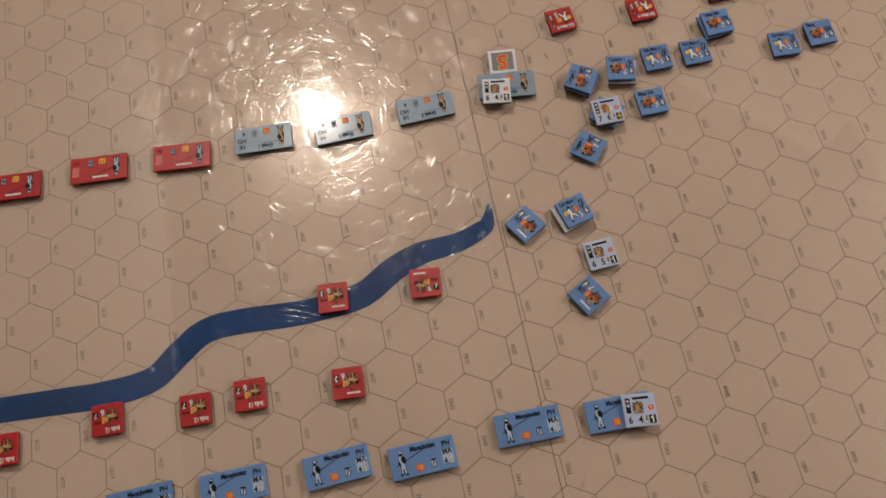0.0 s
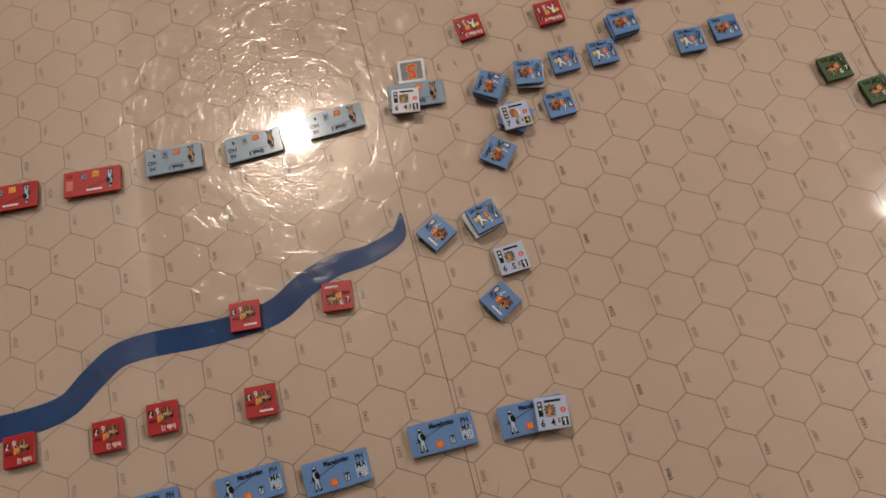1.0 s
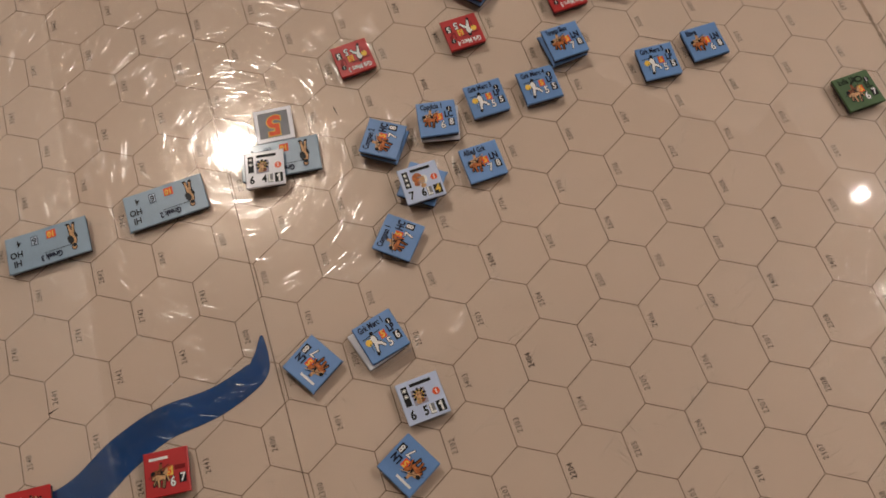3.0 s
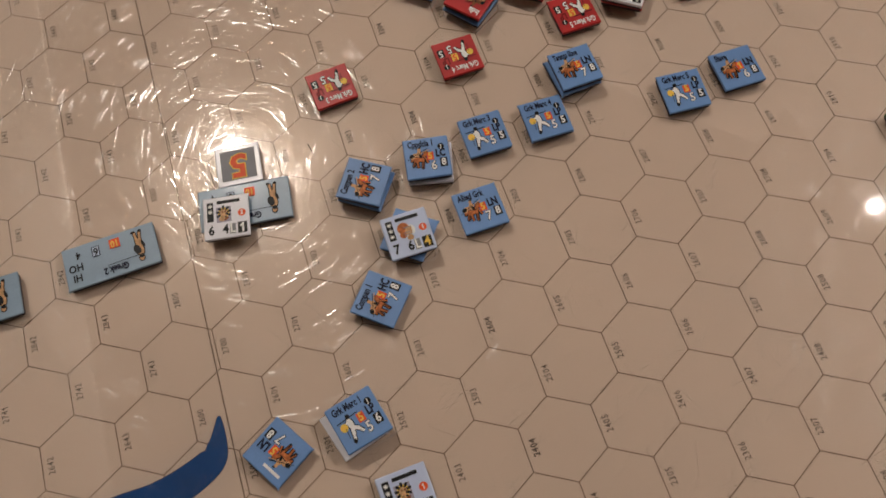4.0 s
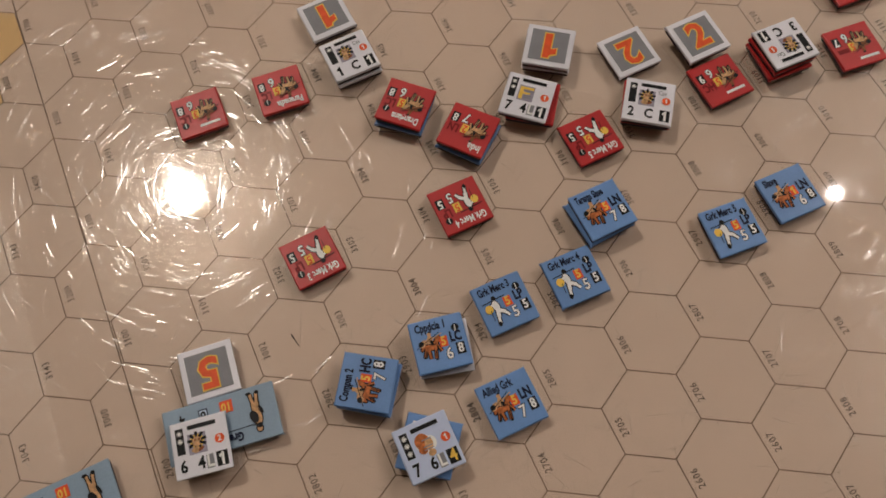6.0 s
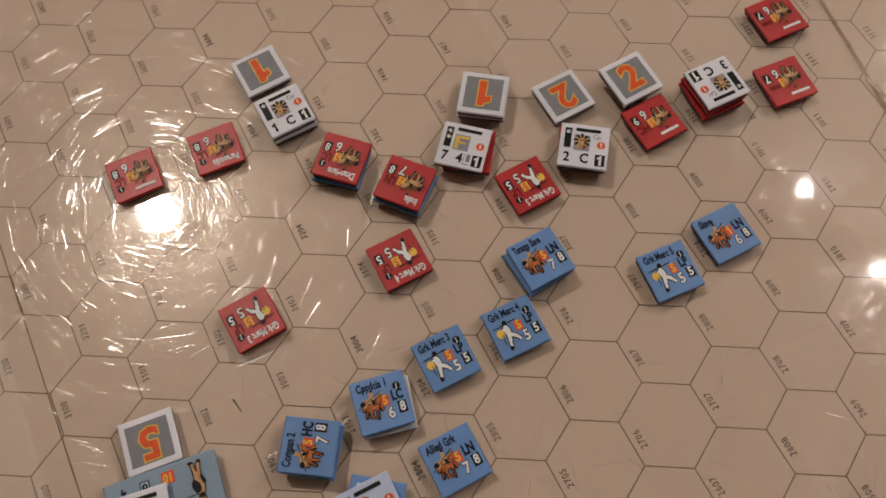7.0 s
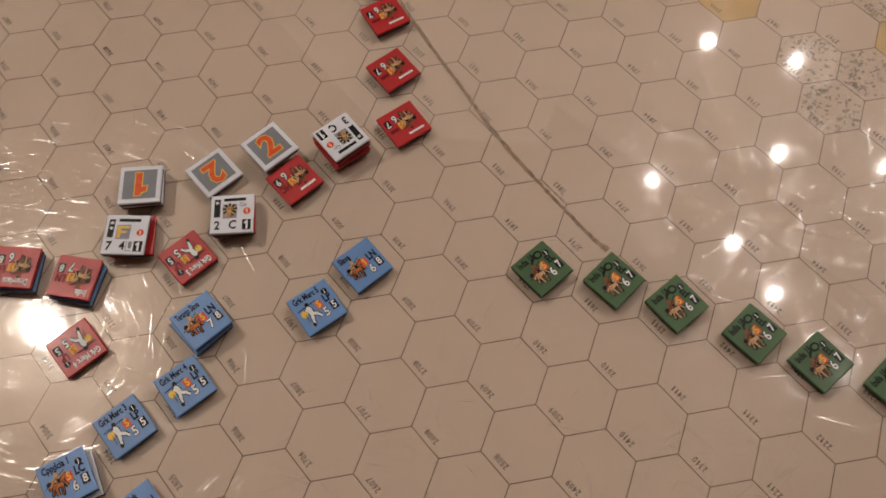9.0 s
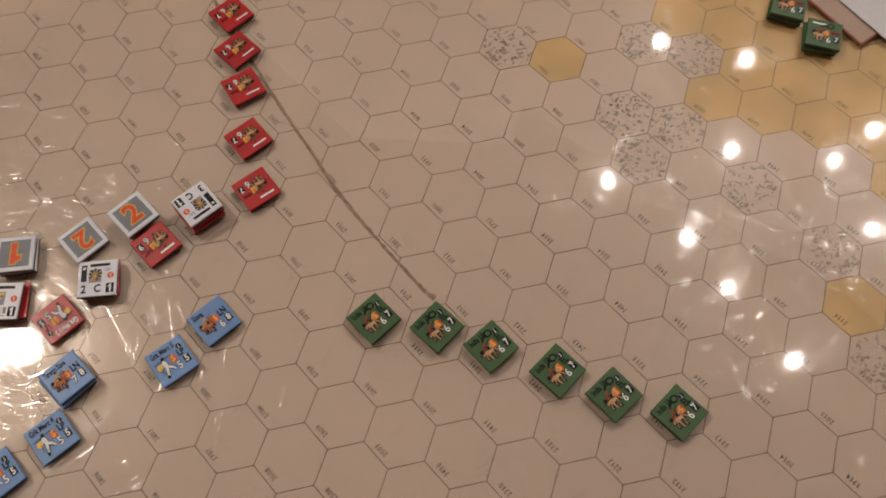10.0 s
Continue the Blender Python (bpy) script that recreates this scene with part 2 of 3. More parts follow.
# unseen room shell, added; its dark colours keep fill light low and shadows deep
slab("floor", -2.6, -2.1, -0.85, 3.0, 3.1, -0.75, M_FLOOR, "brown wooden floor of the room", "floor")
slab("ceiling", -2.6, -2.1, 2.32, 3.0, 3.1, 2.42, M_CEIL, "brown panelled ceiling above the table", "ceiling")
slab("wall_west", -2.7, -2.1, -0.75, -2.6, 3.1, 2.32, M_WALL, "unseen room wall, dark to limit bounced light", "wall")
slab("wall_east", 3.0, -2.1, -0.75, 3.1, 3.1, 2.32, M_WALL, "unseen room wall, dark to limit bounced light", "wall")
slab("wall_south", -2.6, -2.2, -0.75, 3.0, -2.1, 2.32, M_WALL, "unseen room wall, dark to limit bounced light", "wall")
slab("wall_north", -2.6, 3.1, -0.75, 3.0, 3.2, 2.32, M_WALL, "unseen room wall, dark to limit bounced light", "wall")

table = empty_thing("table", pose(0.1, 0.55, -0.75), "dark wooden table under the paper maps", "table")
part("tabletop", box(-0.85, -0.62, 0.712, 0.85, 0.62, 0.749, 0.004), M_TABLE, table)
for sx in (-1, 1):
    for sy in (-1, 1):
        part("leg", box(sx * 0.77 - 0.035, sy * 0.54 - 0.035, 0, sx * 0.77 + 0.035, sy * 0.54 + 0.035, 0.712, 0.004), M_TABLE, table)


def soffit(outline, label):
    """A lowered white strip along the ceiling's edge, unseen itself, added to lighten the sheet's reflections."""
    bm = bmesh.new()
    low, high = [[bm.verts.new((x, y, z)) for x, y in outline] for z in (2.306, 2.32)]
    n = len(outline)
    bm.faces.new(low)
    bm.faces.new(high)
    for k in range(n):
        bm.faces.new((low[k], low[(k + 1) % n], high[(k + 1) % n], high[k]))
    bmesh.ops.recalc_face_normals(bm, faces=bm.faces)
    tagged(link_mesh("ceiling_soffit", bm, M_ADDED_STRIP), label, "ceiling", kind="structure")


# added strips, outlined after the pale edges reflected in the sheet
soffit([(3.0, -2.1), (3.0, 3.1), (1.0, 3.1), (1.0, 1.87), (1.40, 1.46), (1.56, 1.56), (1.58, 1.30), (1.80, 0.40), (1.95, -2.1)], "added white ceiling strip giving pale reflections in the sheet")
soffit([(-2.6, -2.1), (-0.92, -2.1), (-0.88, 3.1), (-2.6, 3.1)], "added white ceiling strip giving a pale reflection on the west side")


def lamp_globe():
    thing = empty_thing("ceiling_lamp", pose(*GLOBE_AT), "round warm white glass ceiling lamp switched on", "lamp")
    bm = bmesh.new()
    bmesh.ops.create_uvsphere(bm, u_segments=20, v_segments=12, radius=GLOBE_R)
    part("shade", bm, G_GLOBE, thing, "glowing frosted glass globe", True)
    bm = bmesh.new()
    bmesh.ops.create_cone(bm, cap_ends=True, segments=32, radius1=0.05, radius2=0.06, depth=0.065, matrix=Matrix.Translation((0, 0, 0.0875)))
    part("ceiling_mount", bm, M_BRASS, thing)


def chandelier():
    thing = empty_thing("chandelier", pose(1.22, 0.64, BULB_Z), "hanging lamp with many small lit bulbs", "lamp")
    bm = bmesh.new()
    bmesh.ops.create_cone(bm, cap_ends=True, segments=16, radius1=0.008, radius2=0.008, depth=0.85, matrix=Matrix.Translation((0, 0, 0.625)))
    part("stem", bm, M_BRASS, thing)
    for bx, by in BULBS:
        x, y = bx - 1.22, by - 0.64
        bm = bmesh.new()
        bmesh.ops.create_uvsphere(bm, u_segments=10, v_segments=6, radius=BULB_R, matrix=Matrix.Translation((x, y, 0)))
        bulb = part("bulb", bm, G_BULB, thing, "small glowing bulb", True)
        bm = bmesh.new()
        bmesh.ops.create_cone(bm, cap_ends=True, segments=12, radius1=0.005, radius2=0.006, depth=0.05, matrix=Matrix.Translation((x, y, 0.031)))
        part("socket", bm, M_BRASS, bulb)
        d = math.hypot(x, y)
        bm = bmesh.new()
        turn = Vector((x, y, -0.13)).to_track_quat("Z", "Y").to_matrix().to_4x4()
        bmesh.ops.create_cone(bm, cap_ends=True, segments=8, radius1=0.004, radius2=0.004, depth=math.hypot(d, 0.13),
                              matrix=Matrix.Translation((x / 2, y / 2, 0.13)) @ turn)
        part("arm", bm, M_BRASS, thing)


lamp_globe()
chandelier()

# ---- the maps ----
SEAM = -0.0018
U0, U1, V0, V1 = -0.46, 0.72, 0.08, 1.02
left_map = tagged(link_mesh("paper_map", box(U0, V0, -0.0009, SEAM, V1, 0.0), M_MAP), "tan paper hex map lying on the table", "game map", "maps")
right_map = tagged(link_mesh("paper_map", box(SEAM + 0.0004, V0, -0.0009, U1, V1, 0.0), M_MAP), "tan paper hex map with hills and rubble", "game map", "maps")
edge = link_mesh("edge_line", box(SEAM + 0.00005, V0, -0.0009, SEAM + 0.00035, V1, 0.00003), M_LINE)
edge.parent = right_map


def hex_lines(parent, c0, c1, r0, r1):
    verts, faces = [], []
    w = 0.00016
    for c in range(c0, c1):
        for r in range(r0, r1):
            for k in (0, 1, 2):
                a, b = hex_corner(c, r, k), hex_corner(c, r, k + 1)
                a, b = bent(*a), bent(*b)
                dx, dy = b[0] - a[0], b[1] - a[1]
                d = math.hypot(dx, dy)
                ex, ey = dx / d * w, dy / d * w
                n = len(verts)
                verts += [(a[0] - ex * 0.3 + ey, a[1] - ey * 0.3 - ex, 0.00005), (b[0] + ex * 0.3 + ey, b[1] + ey * 0.3 - ex, 0.00005),
                          (b[0] + ex * 0.3 - ey, b[1] + ey * 0.3 + ex, 0.00005), (a[0] - ex * 0.3 - ey, a[1] - ey * 0.3 + ex, 0.00005)]
                faces.append((n, n + 1, n + 2, n + 3))
    me = bpy.data.meshes.new("hex_lines")
    me.from_pydata(verts, [], faces)
    me.materials.append(M_LINE)
    ob = new("hex_lines", me)
    ob.parent = parent
    tagged(ob, "thin brown printed hexagon lines", kind="stuff")


hex_lines(left_map, 6, 56, -21, 0)
hex_lines(right_map, 6, 56, 0, 33)


def hex_numbers(parent, c0, c1, r0, r1):
    """Four printed digits in each hexagon."""
    glyphs = []
    for d in range(10):
        me = text_mesh(str(d), 0.0018, M_DIGIT, bold=0.012)
        co = np.array([v.co[:2] for v in me.vertices])
        glyphs.append((co, [tuple(p.vertices) for p in me.polygons]))
    verts, faces = [], []
    for c in range(c0, c1):
        for r in range(r0, r1):
            u, v = hex_centre(c, r)
            number = f"{c:02d}{r if r >= 0 else 44 + r:02d}"
            bold = r == 4 and c % 2 == 0
            for shift in ((0.0, 0.00012) if bold else (0.0,)):
                for k, ch in enumerate(number):
                    co, fs = glyphs[int(ch)]
                    n = len(verts)
                    for gx, gy in co:
                        x, y = bent(u - F / 2 + 0.0025 - gy + shift, v + (k - 1.5) * 0.00125 + gx * 0.86 + shift)
                        verts.append((x, y, 0.00007 if not shift else 0.00009))
                    faces += [tuple(i + n for i in f) for f in fs]
    me = bpy.data.meshes.new("hex_numbers")
    me.from_pydata(verts, [], faces)
    me.materials.append(M_DIGIT)
    ob = new("hex_numbers", me)
    ob.parent = parent
    tagged(ob, "small dark printed hexagon numbers", kind="stuff")


hex_numbers(left_map, 14, 44, -15, 0)
hex_numbers(right_map, 14, 44, 0, 24)


def hills(parent, cells):
    for c, r in cells:
        pts = [bent(*hex_corner(c, r, k, SIDE * 1.0)) for k in range(6)]
        me = bpy.data.meshes.new("hill_hex")
        me.from_pydata([(x, y, 0.00003) for x, y in pts], [], [tuple(range(6))])
        me.materials.append(M_HILL)
        ob = new("hill_hex", me)
        ob.parent = parent


def rubble(parent, cells):
    rnd = random.Random(5)
    verts, faces = [], []
    for c, r in cells:
        u, v = hex_centre(c, r)
        for k in range(85):
            a, d = rnd.uniform(0, 6.28), SIDE * 0.85 * math.sqrt(rnd.random())
            x, y = bent(u + d * math.cos(a), v + d * math.sin(a))
            w, h, t = rnd.uniform(0.0005, 0.0011), rnd.uniform(0.0003, 0.0007), rnd.uniform(0, 6.28)
            n = len(verts)
            m = rnd.randint(5, 7)
            for q in range(m):
                b = 2 * math.pi * q / m
                px, py = w * math.cos(b) * rnd.uniform(0.7, 1.2), h * math.sin(b) * rnd.uniform(0.7, 1.2)
                verts.append((x + px * math.cos(t) - py * math.sin(t), y + px * math.sin(t) + py * math.cos(t), 0.00008 + 0.0000007 * k))
            faces.append(tuple(range(n, n + m)))
    me = bpy.data.meshes.new("rubble_print")
    me.from_pydata(verts, [], faces)
    me.materials.append(M_SPECK)
    ob = new("rubble_print", me)
    ob.parent = parent
    tagged(ob, "grey printed rubble flecks", kind="stuff")


HILLS_EAST, HILLS_WEST, RUBBLE = (
    [(29, 16), (21, 16), (26, 18), (25, 18)] + [(c, r) for c in range(22, 31) for r in range(19, 24) if (c, r) not in ((30, 19), (29, 19))],
    [(36, -1), (37, -1), (36, -2)],
    [(20, 16), (22, 17), (24, 17), (26, 16), (27, 16), (26, 17), (27, 18), (28, 18), (30, 16)])
hills(right_map, HILLS_EAST)
hills(left_map, HILLS_WEST)
rubble(right_map, RUBBLE)


def ribbon(name, pts, widths, z, mat, steps=10, ragged=0.0, taper=True):
    """A flat band along a smooth line of points."""
    rnd = random.Random(3)
    P = [Vector(p) for p in pts]
    line, ws = [], []
    for i in range(len(P) - 1):
        p0, p1, p2, p3 = P[max(i - 1, 0)], P[i], P[i + 1], P[min(i + 2, len(P) - 1)]
        for s in range(steps):
            t = s / steps
            line.append(0.5 * (2 * p1 + (p2 - p0) * t + (2 * p0 - 5 * p1 + 4 * p2 - p3) * t * t + (3 * p1 - p0 - 3 * p2 + p3) * t ** 3))
            ws.append(widths[i] * (1 - t) + widths[i + 1] * t)
    line.append(P[-1])
    ws.append(widths[-1])
    bm = bmesh.new()
    prev = None
    for i, p in enumerate(line):
        d = (line[min(i + 1, len(line) - 1)] - line[max(i - 1, 0)]).normalized()
        n = Vector((-d.y, d.x))
        w = ws[i] / 2
        a = bm.verts.new((*(p + n * (w + rnd.uniform(-ragged, ragged))), z))
        b = bm.verts.new((*(p - n * (w + rnd.uniform(-ragged, ragged))), z))
        if prev:
            bm.faces.new((prev[1], b, a, prev[0]))
        prev = (a, b)
    return bm


RIVER = [(-0.2606, 0.4166), (-0.2318, 0.4149), (-0.2077, 0.4136), (-0.1849, 0.4126), (-0.1649, 0.4152), (-0.1523, 0.4244), (-0.1403, 0.4321), (-0.1255, 0.4336),
         (-0.1039, 0.4323), (-0.0898, 0.4322), (-0.0689, 0.4347), (-0.0532, 0.4436), (-0.0391, 0.4490), (-0.0224, 0.4506), (-0.0090, 0.4552), (-0.0055, 0.4598), (-0.0036, 0.4672)]
RIVER_W = [0.0108, 0.0108, 0.0112, 0.0116, 0.0110, 0.0116, 0.0113, 0.0113, 0.0114, 0.0110, 0.0118, 0.0117, 0.0105, 0.0092, 0.0078, 0.0050, 0.0002]
river = link_mesh("river_print", ribbon("river", RIVER, RIVER_W, 0.00012, M_RIVER), M_RIVER)
river.parent = left_map
tagged(river, "dark blue printed winding river")
bank = link_mesh("river_outline", ribbon("bank", RIVER, [w + 0.0005 for w in RIVER_W], 0.0001, M_RIVER_EDGE), M_RIVER_EDGE)
bank.parent = left_map
crease = link_mesh("crease_stain", ribbon("crease", [(0.277, 0.72), (0.262, 0.66), (0.2471, 0.5845), (0.2425, 0.556), (0.2387, 0.533), (0.2372, 0.51), (0.2366, 0.485), (0.2374, 0.478)],
                          [0.0014, 0.0014, 0.0014, 0.0013, 0.0016, 0.0012, 0.0012, 0.0026], 0.00011, M_STAIN, 24, 0.00028), M_STAIN)
crease.parent = right_map
tagged(crease, "brown stained crease in the paper")

# ---- the clear sheet ----
TOP = 0.0014
sheet = tagged(link_mesh("acrylic_sheet", box(U0 - 0.01, V0 - 0.01, 0.0003, U1 + 0.01, V1 + 0.01, TOP), M_SHEET), "scratched clear acrylic sheet over the maps", "acrylic sheet")
sheet.data.materials.append(clear_body("acrylic_body"))
for f in sheet.data.polygons:
    f.material_index = 0 if f.normal.z > 0.5 else 1
sheet.visible_shadow = False


def scratches(bundles, seed):
    """Fine scratches in all directions, in loose bundles of near-parallel strokes, thicker in some patches of the sheet than in others."""
    rng = np.random.default_rng(seed)
    cell, nx, ny = 0.035, 26, 18
    heavy = rng.gamma(4.0, 1.0, nx * ny)
    spot = rng.choice(nx * ny, bundles, p=heavy / heavy.sum())
    mid = np.stack([-0.36 + (spot % nx + rng.normal(0.5, 0.5, bundles)) * cell, 0.26 + (spot // nx + rng.normal(0.5, 0.5, bundles)) * cell], 1)
    way, many = rng.uniform(0, math.pi, bundles), rng.integers(1, 6, bundles)
    own = np.repeat(np.arange(bundles), many)
    count = len(own)
    way = way[own] + rng.normal(0, 0.06, count)
    t, n = np.stack([np.cos(way), np.sin(way)], 1), np.stack([-np.sin(way), np.cos(way)], 1)
    mid = mid[own] + t * rng.normal(0, 0.0022, count)[:, None] + n * rng.normal(0, 0.0022, count)[:, None]
    half = (rng.gamma(2.0, 0.0008, count) + 0.0005)[:, None]
    wide = (0.000035 + 0.00007 * rng.random(count) ** 2)[:, None]
    z = TOP + 0.000002 + 0.00003 * rng.random(count)
    co = np.zeros((count, 4, 3))
    for j, (e, f) in enumerate(((-1, -1), (1, -1), (1, 1), (-1, 1))):
        co[:, j, :2] = mid + t * half * e + n * wide * f
        co[:, j, 2] = z
    me = bpy.data.meshes.new("scratch_wear")
    me.from_pydata(co.reshape(-1, 3).tolist(), [], np.arange(count * 4).reshape(-1, 4).tolist())
    uv = me.uv_layers.new(name="along")
    uv.data.foreach_set("uv", np.tile(np.array([0.0, 0.0, 1.0, 0.0, 1.0, 0.05, 0.0, 0.05]), count))
    me.materials.append(M_SCRATCH)
    ob = new("scratch_wear", me)
    ob.parent = sheet
    ob.visible_shadow = False
    tagged(ob, "fine scratches in the clear sheet", kind="stuff")


scratches(60000, 8)

# ---- counters ----
S, THICK, LIP = 0.0136, 0.0024, 0.0009
RND = random.Random(11)


def body_mesh(kind, mat, w, variant):
    """A die-cut card with rounded top edges, a slight dish and torn nibs at some corners."""
    key = f"body|{kind}|{w:.4f}|{variant}"
    if key not in MESHES:
        rnd = random.Random(variant * 7 + len(kind))
        bm = box(-w / 2, -S / 2, LIP, w / 2, S / 2, THICK - 0.0001, 0.00032, 2)
        for v in bm.verts:
            e = max(abs(v.co.x) / (w / 2), abs(v.co.y) / (S / 2))
            if v.co.z > THICK * 0.6 and e > 0.97:
                v.co.z -= 0.00006
            if v.co.z < LIP + 0.0006:
                v.co.x *= 1 - 0.0005 / w
                v.co.y *= 1 - 0.0005 / S
            v.co.x += rnd.uniform(-0.00006, 0.00006)
            v.co.y += rnd.uniform(-0.00006, 0.00006)
        for sx, sy in ((-1, -1), (1, -1), (1, 1), (-1, 1)):
            if rnd.random() < 0.45:
                x, y = sx * (w / 2 - 0.00035), sy * (S / 2 - 0.00035)
                q = rnd.uniform(0.0002, 0.00045)
                a = [bm.verts.new((x + sx * q, y + sy * q, z)) for z in (LIP + 0.0002, THICK - 0.0003)]
                b = [bm.verts.new((x + sx * 0.0002, y - sy * 0.0004, z)) for z in (LIP + 0.0001, THICK - 0.0002)]
                c = [bm.verts.new((x - sx * 0.0004, y + sy * 0.0002, z)) for z in (LIP + 0.0001, THICK - 0.0002)]
                for f in ((a[0], a[1], b[1], b[0]), (c[0], c[1], a[1], a[0]), (a[1], c[1], b[1]), (a[0], b[0], c[0])):
                    bm.faces.new(f)
        bmesh.ops.recalc_face_normals(bm, faces=bm.faces)
        me = bpy.data.meshes.new("body")
        bm.to_mesh(me)
        bm.free()
        me.materials.append(mat)
        MESHES[key] = me
    return MESHES[key]


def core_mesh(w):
    """The grey board under the printed lip, set back a little and cut rough; its dark colour carries shade."""
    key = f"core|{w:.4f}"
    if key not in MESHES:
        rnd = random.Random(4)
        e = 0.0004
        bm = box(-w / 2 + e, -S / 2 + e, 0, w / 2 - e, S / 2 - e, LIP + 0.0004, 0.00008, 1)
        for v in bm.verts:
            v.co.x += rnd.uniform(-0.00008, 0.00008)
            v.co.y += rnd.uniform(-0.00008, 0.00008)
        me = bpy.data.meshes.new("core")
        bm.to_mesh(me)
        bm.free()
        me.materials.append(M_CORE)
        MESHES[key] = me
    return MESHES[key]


def counter(name, kind, mat, x, y, turn, level, label, group, w=S, tilt=0.0):
    m = pose(x, y, TOP + THICK * (level - 1), tilt, tilt * 0.6, turn)
    thing = empty_thing(name, m, label, "game counter", group)
    part_mesh("body", body_mesh(kind, mat, w, RND.randint(0, 4)), thing)
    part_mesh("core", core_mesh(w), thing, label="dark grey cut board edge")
    return thing


Z1, Z2, Z3 = THICK + 0.00003, THICK + 0.00006, THICK + 0.00009


def say(thing, string, x, y, h, ink, align="CENTER", z=Z2, bold=0.03, squeeze=0.85, name="print", turn=0.0):
    part_mesh(name, text_mesh(string, h * S, ink, align, bold, squeeze), thing, x * S, y * S, z, turn=turn)


def shape(thing, name, key, polys, ink, x=0.0, y=0.0, z=Z1):
    part_mesh(name, flat_mesh(f"{name}|{key}", [[(px * S, py * S) for px, py in poly] for poly in polys], ink), thing, x * S, y * S, z)


def horse(thing, ink, ink2, x, y, k=1.0):
    """A plain horse-like shape with dark rim and a plain mass above it."""
    legs = [(-0.11, -0.03, -0.17, -0.2), (-0.07, -0.03, -0.06, -0.25), (0.08, -0.02, 0.04, -0.27), (0.11, 0.0, 0.18, -0.14)]

    def mount(fat):
        return [[(px * k, py * k) for px, py in poly] for poly in
                [disc(0, 0, 0.14 + fat, 0.08 + fat, 12), disc(0.13, 0.1, 0.085 + fat, 0.045 + fat, 55), disc(-0.17, 0.0, 0.07 + fat, 0.03 + fat, 60)]
                + [stroke(*leg, 0.045 + 2 * fat) for leg in legs]]
    shape(thing, "figure", f"rim{k}", mount(0.022), I_BLACK, x, y, Z1)
    shape(thing, "figure", f"mount{k}{ink.name}", mount(0.0), ink, x, y, Z2)
    above = [disc(-0.01, 0.12, 0.06, 0.10, -10), disc(0.0, 0.24, 0.04, 0.045), disc(-0.15, 0.08, 0.10, 0.06, 35), stroke(-0.05, 0.1, 0.24, 0.22, 0.02)]
    shape(thing, "figure", f"above{k}{ink2.name}", [[(px * k, py * k) for px, py in poly] for poly in above], ink2, x, y, Z3 + 0.00001)
    dark = [disc(-0.19, 0.08, 0.06, 0.05, 35), disc(0.02, 0.07, 0.03, 0.06, 20), disc(0.05, -0.28, 0.03, 0.02), disc(-0.17, -0.21, 0.03, 0.02),
            stroke(-0.30, -0.01, 0.20, 0.25, 0.014), stroke(-0.17, -0.21, -0.12, -0.08, 0.022), stroke(0.04, -0.27, 0.07, -0.10, 0.02), stroke(0.16, -0.14, 0.10, 0.0, 0.02), stroke(-0.12, 0.05, 0.1, 0.02, 0.018), disc(0.02, 0.29, 0.035, 0.02)]
    shape(thing, "figure", f"dark{k}", [[(px * k, py * k) for px, py in poly] for poly in dark], I_BLACK, x, y, Z3 + 0.00004)


def runner(thing, ink, ink2, x, y, k=1.0):
    """A plain striding shape with a round yellow disc."""
    def limbs(fat):
        return [[(px * k, py * k) for px, py in poly] for poly in
                [disc(0, 0.05, 0.06 + fat, 0.11 + fat, 5), stroke(0, -0.02, -0.03, -0.16, 0.07 + 2 * fat), stroke(-0.03, -0.14, -0.06, -0.29, 0.05 + 2 * fat),
                 stroke(0.01, -0.03, 0.12, -0.11, 0.07 + 2 * fat), stroke(0.11, -0.1, 0.17, -0.2, 0.05 + 2 * fat), stroke(-0.03, 0.1, -0.14, 0.06, 0.04 + 2 * fat)]]
    shape(thing, "figure", f"strider{k}", limbs(0.018), I_BLACK, x, y, Z1)
    shape(thing, "figure", f"stride{k}", limbs(0.0), ink, x, y, Z2)
    shape(thing, "figure", f"disc{k}", [[(px * k, py * k) for px, py in disc(-0.14, 0.03, 0.075, 0.085)]], ink2, x, y, Z3)
    rest = [disc(-0.07, -0.29, 0.035, 0.05), disc(0.01, 0.2, 0.045, 0.05), stroke(-0.24, 0.15, 0.22, 0.19, 0.018), stroke(-0.12, 0.0, -0.13, -0.2, 0.012)]
    shape(thing, "figure", f"feet{k}", [[(px * k, py * k) for px, py in poly] for poly in rest], I_BLACK, x, y, Z3 + 0.00001)


SIDES = {"blue": (M_BLUE, I_NAVY, I_NAVY, I_ORANGE, I_YELLOW), "red": (M_RED, I_WHITE, I_DARKRED, I_YELLOW, I_ORANGE), "green": (M_GREEN, I_DKGREEN, I_DKGREEN, I_ORANGE, I_YELLOW)}


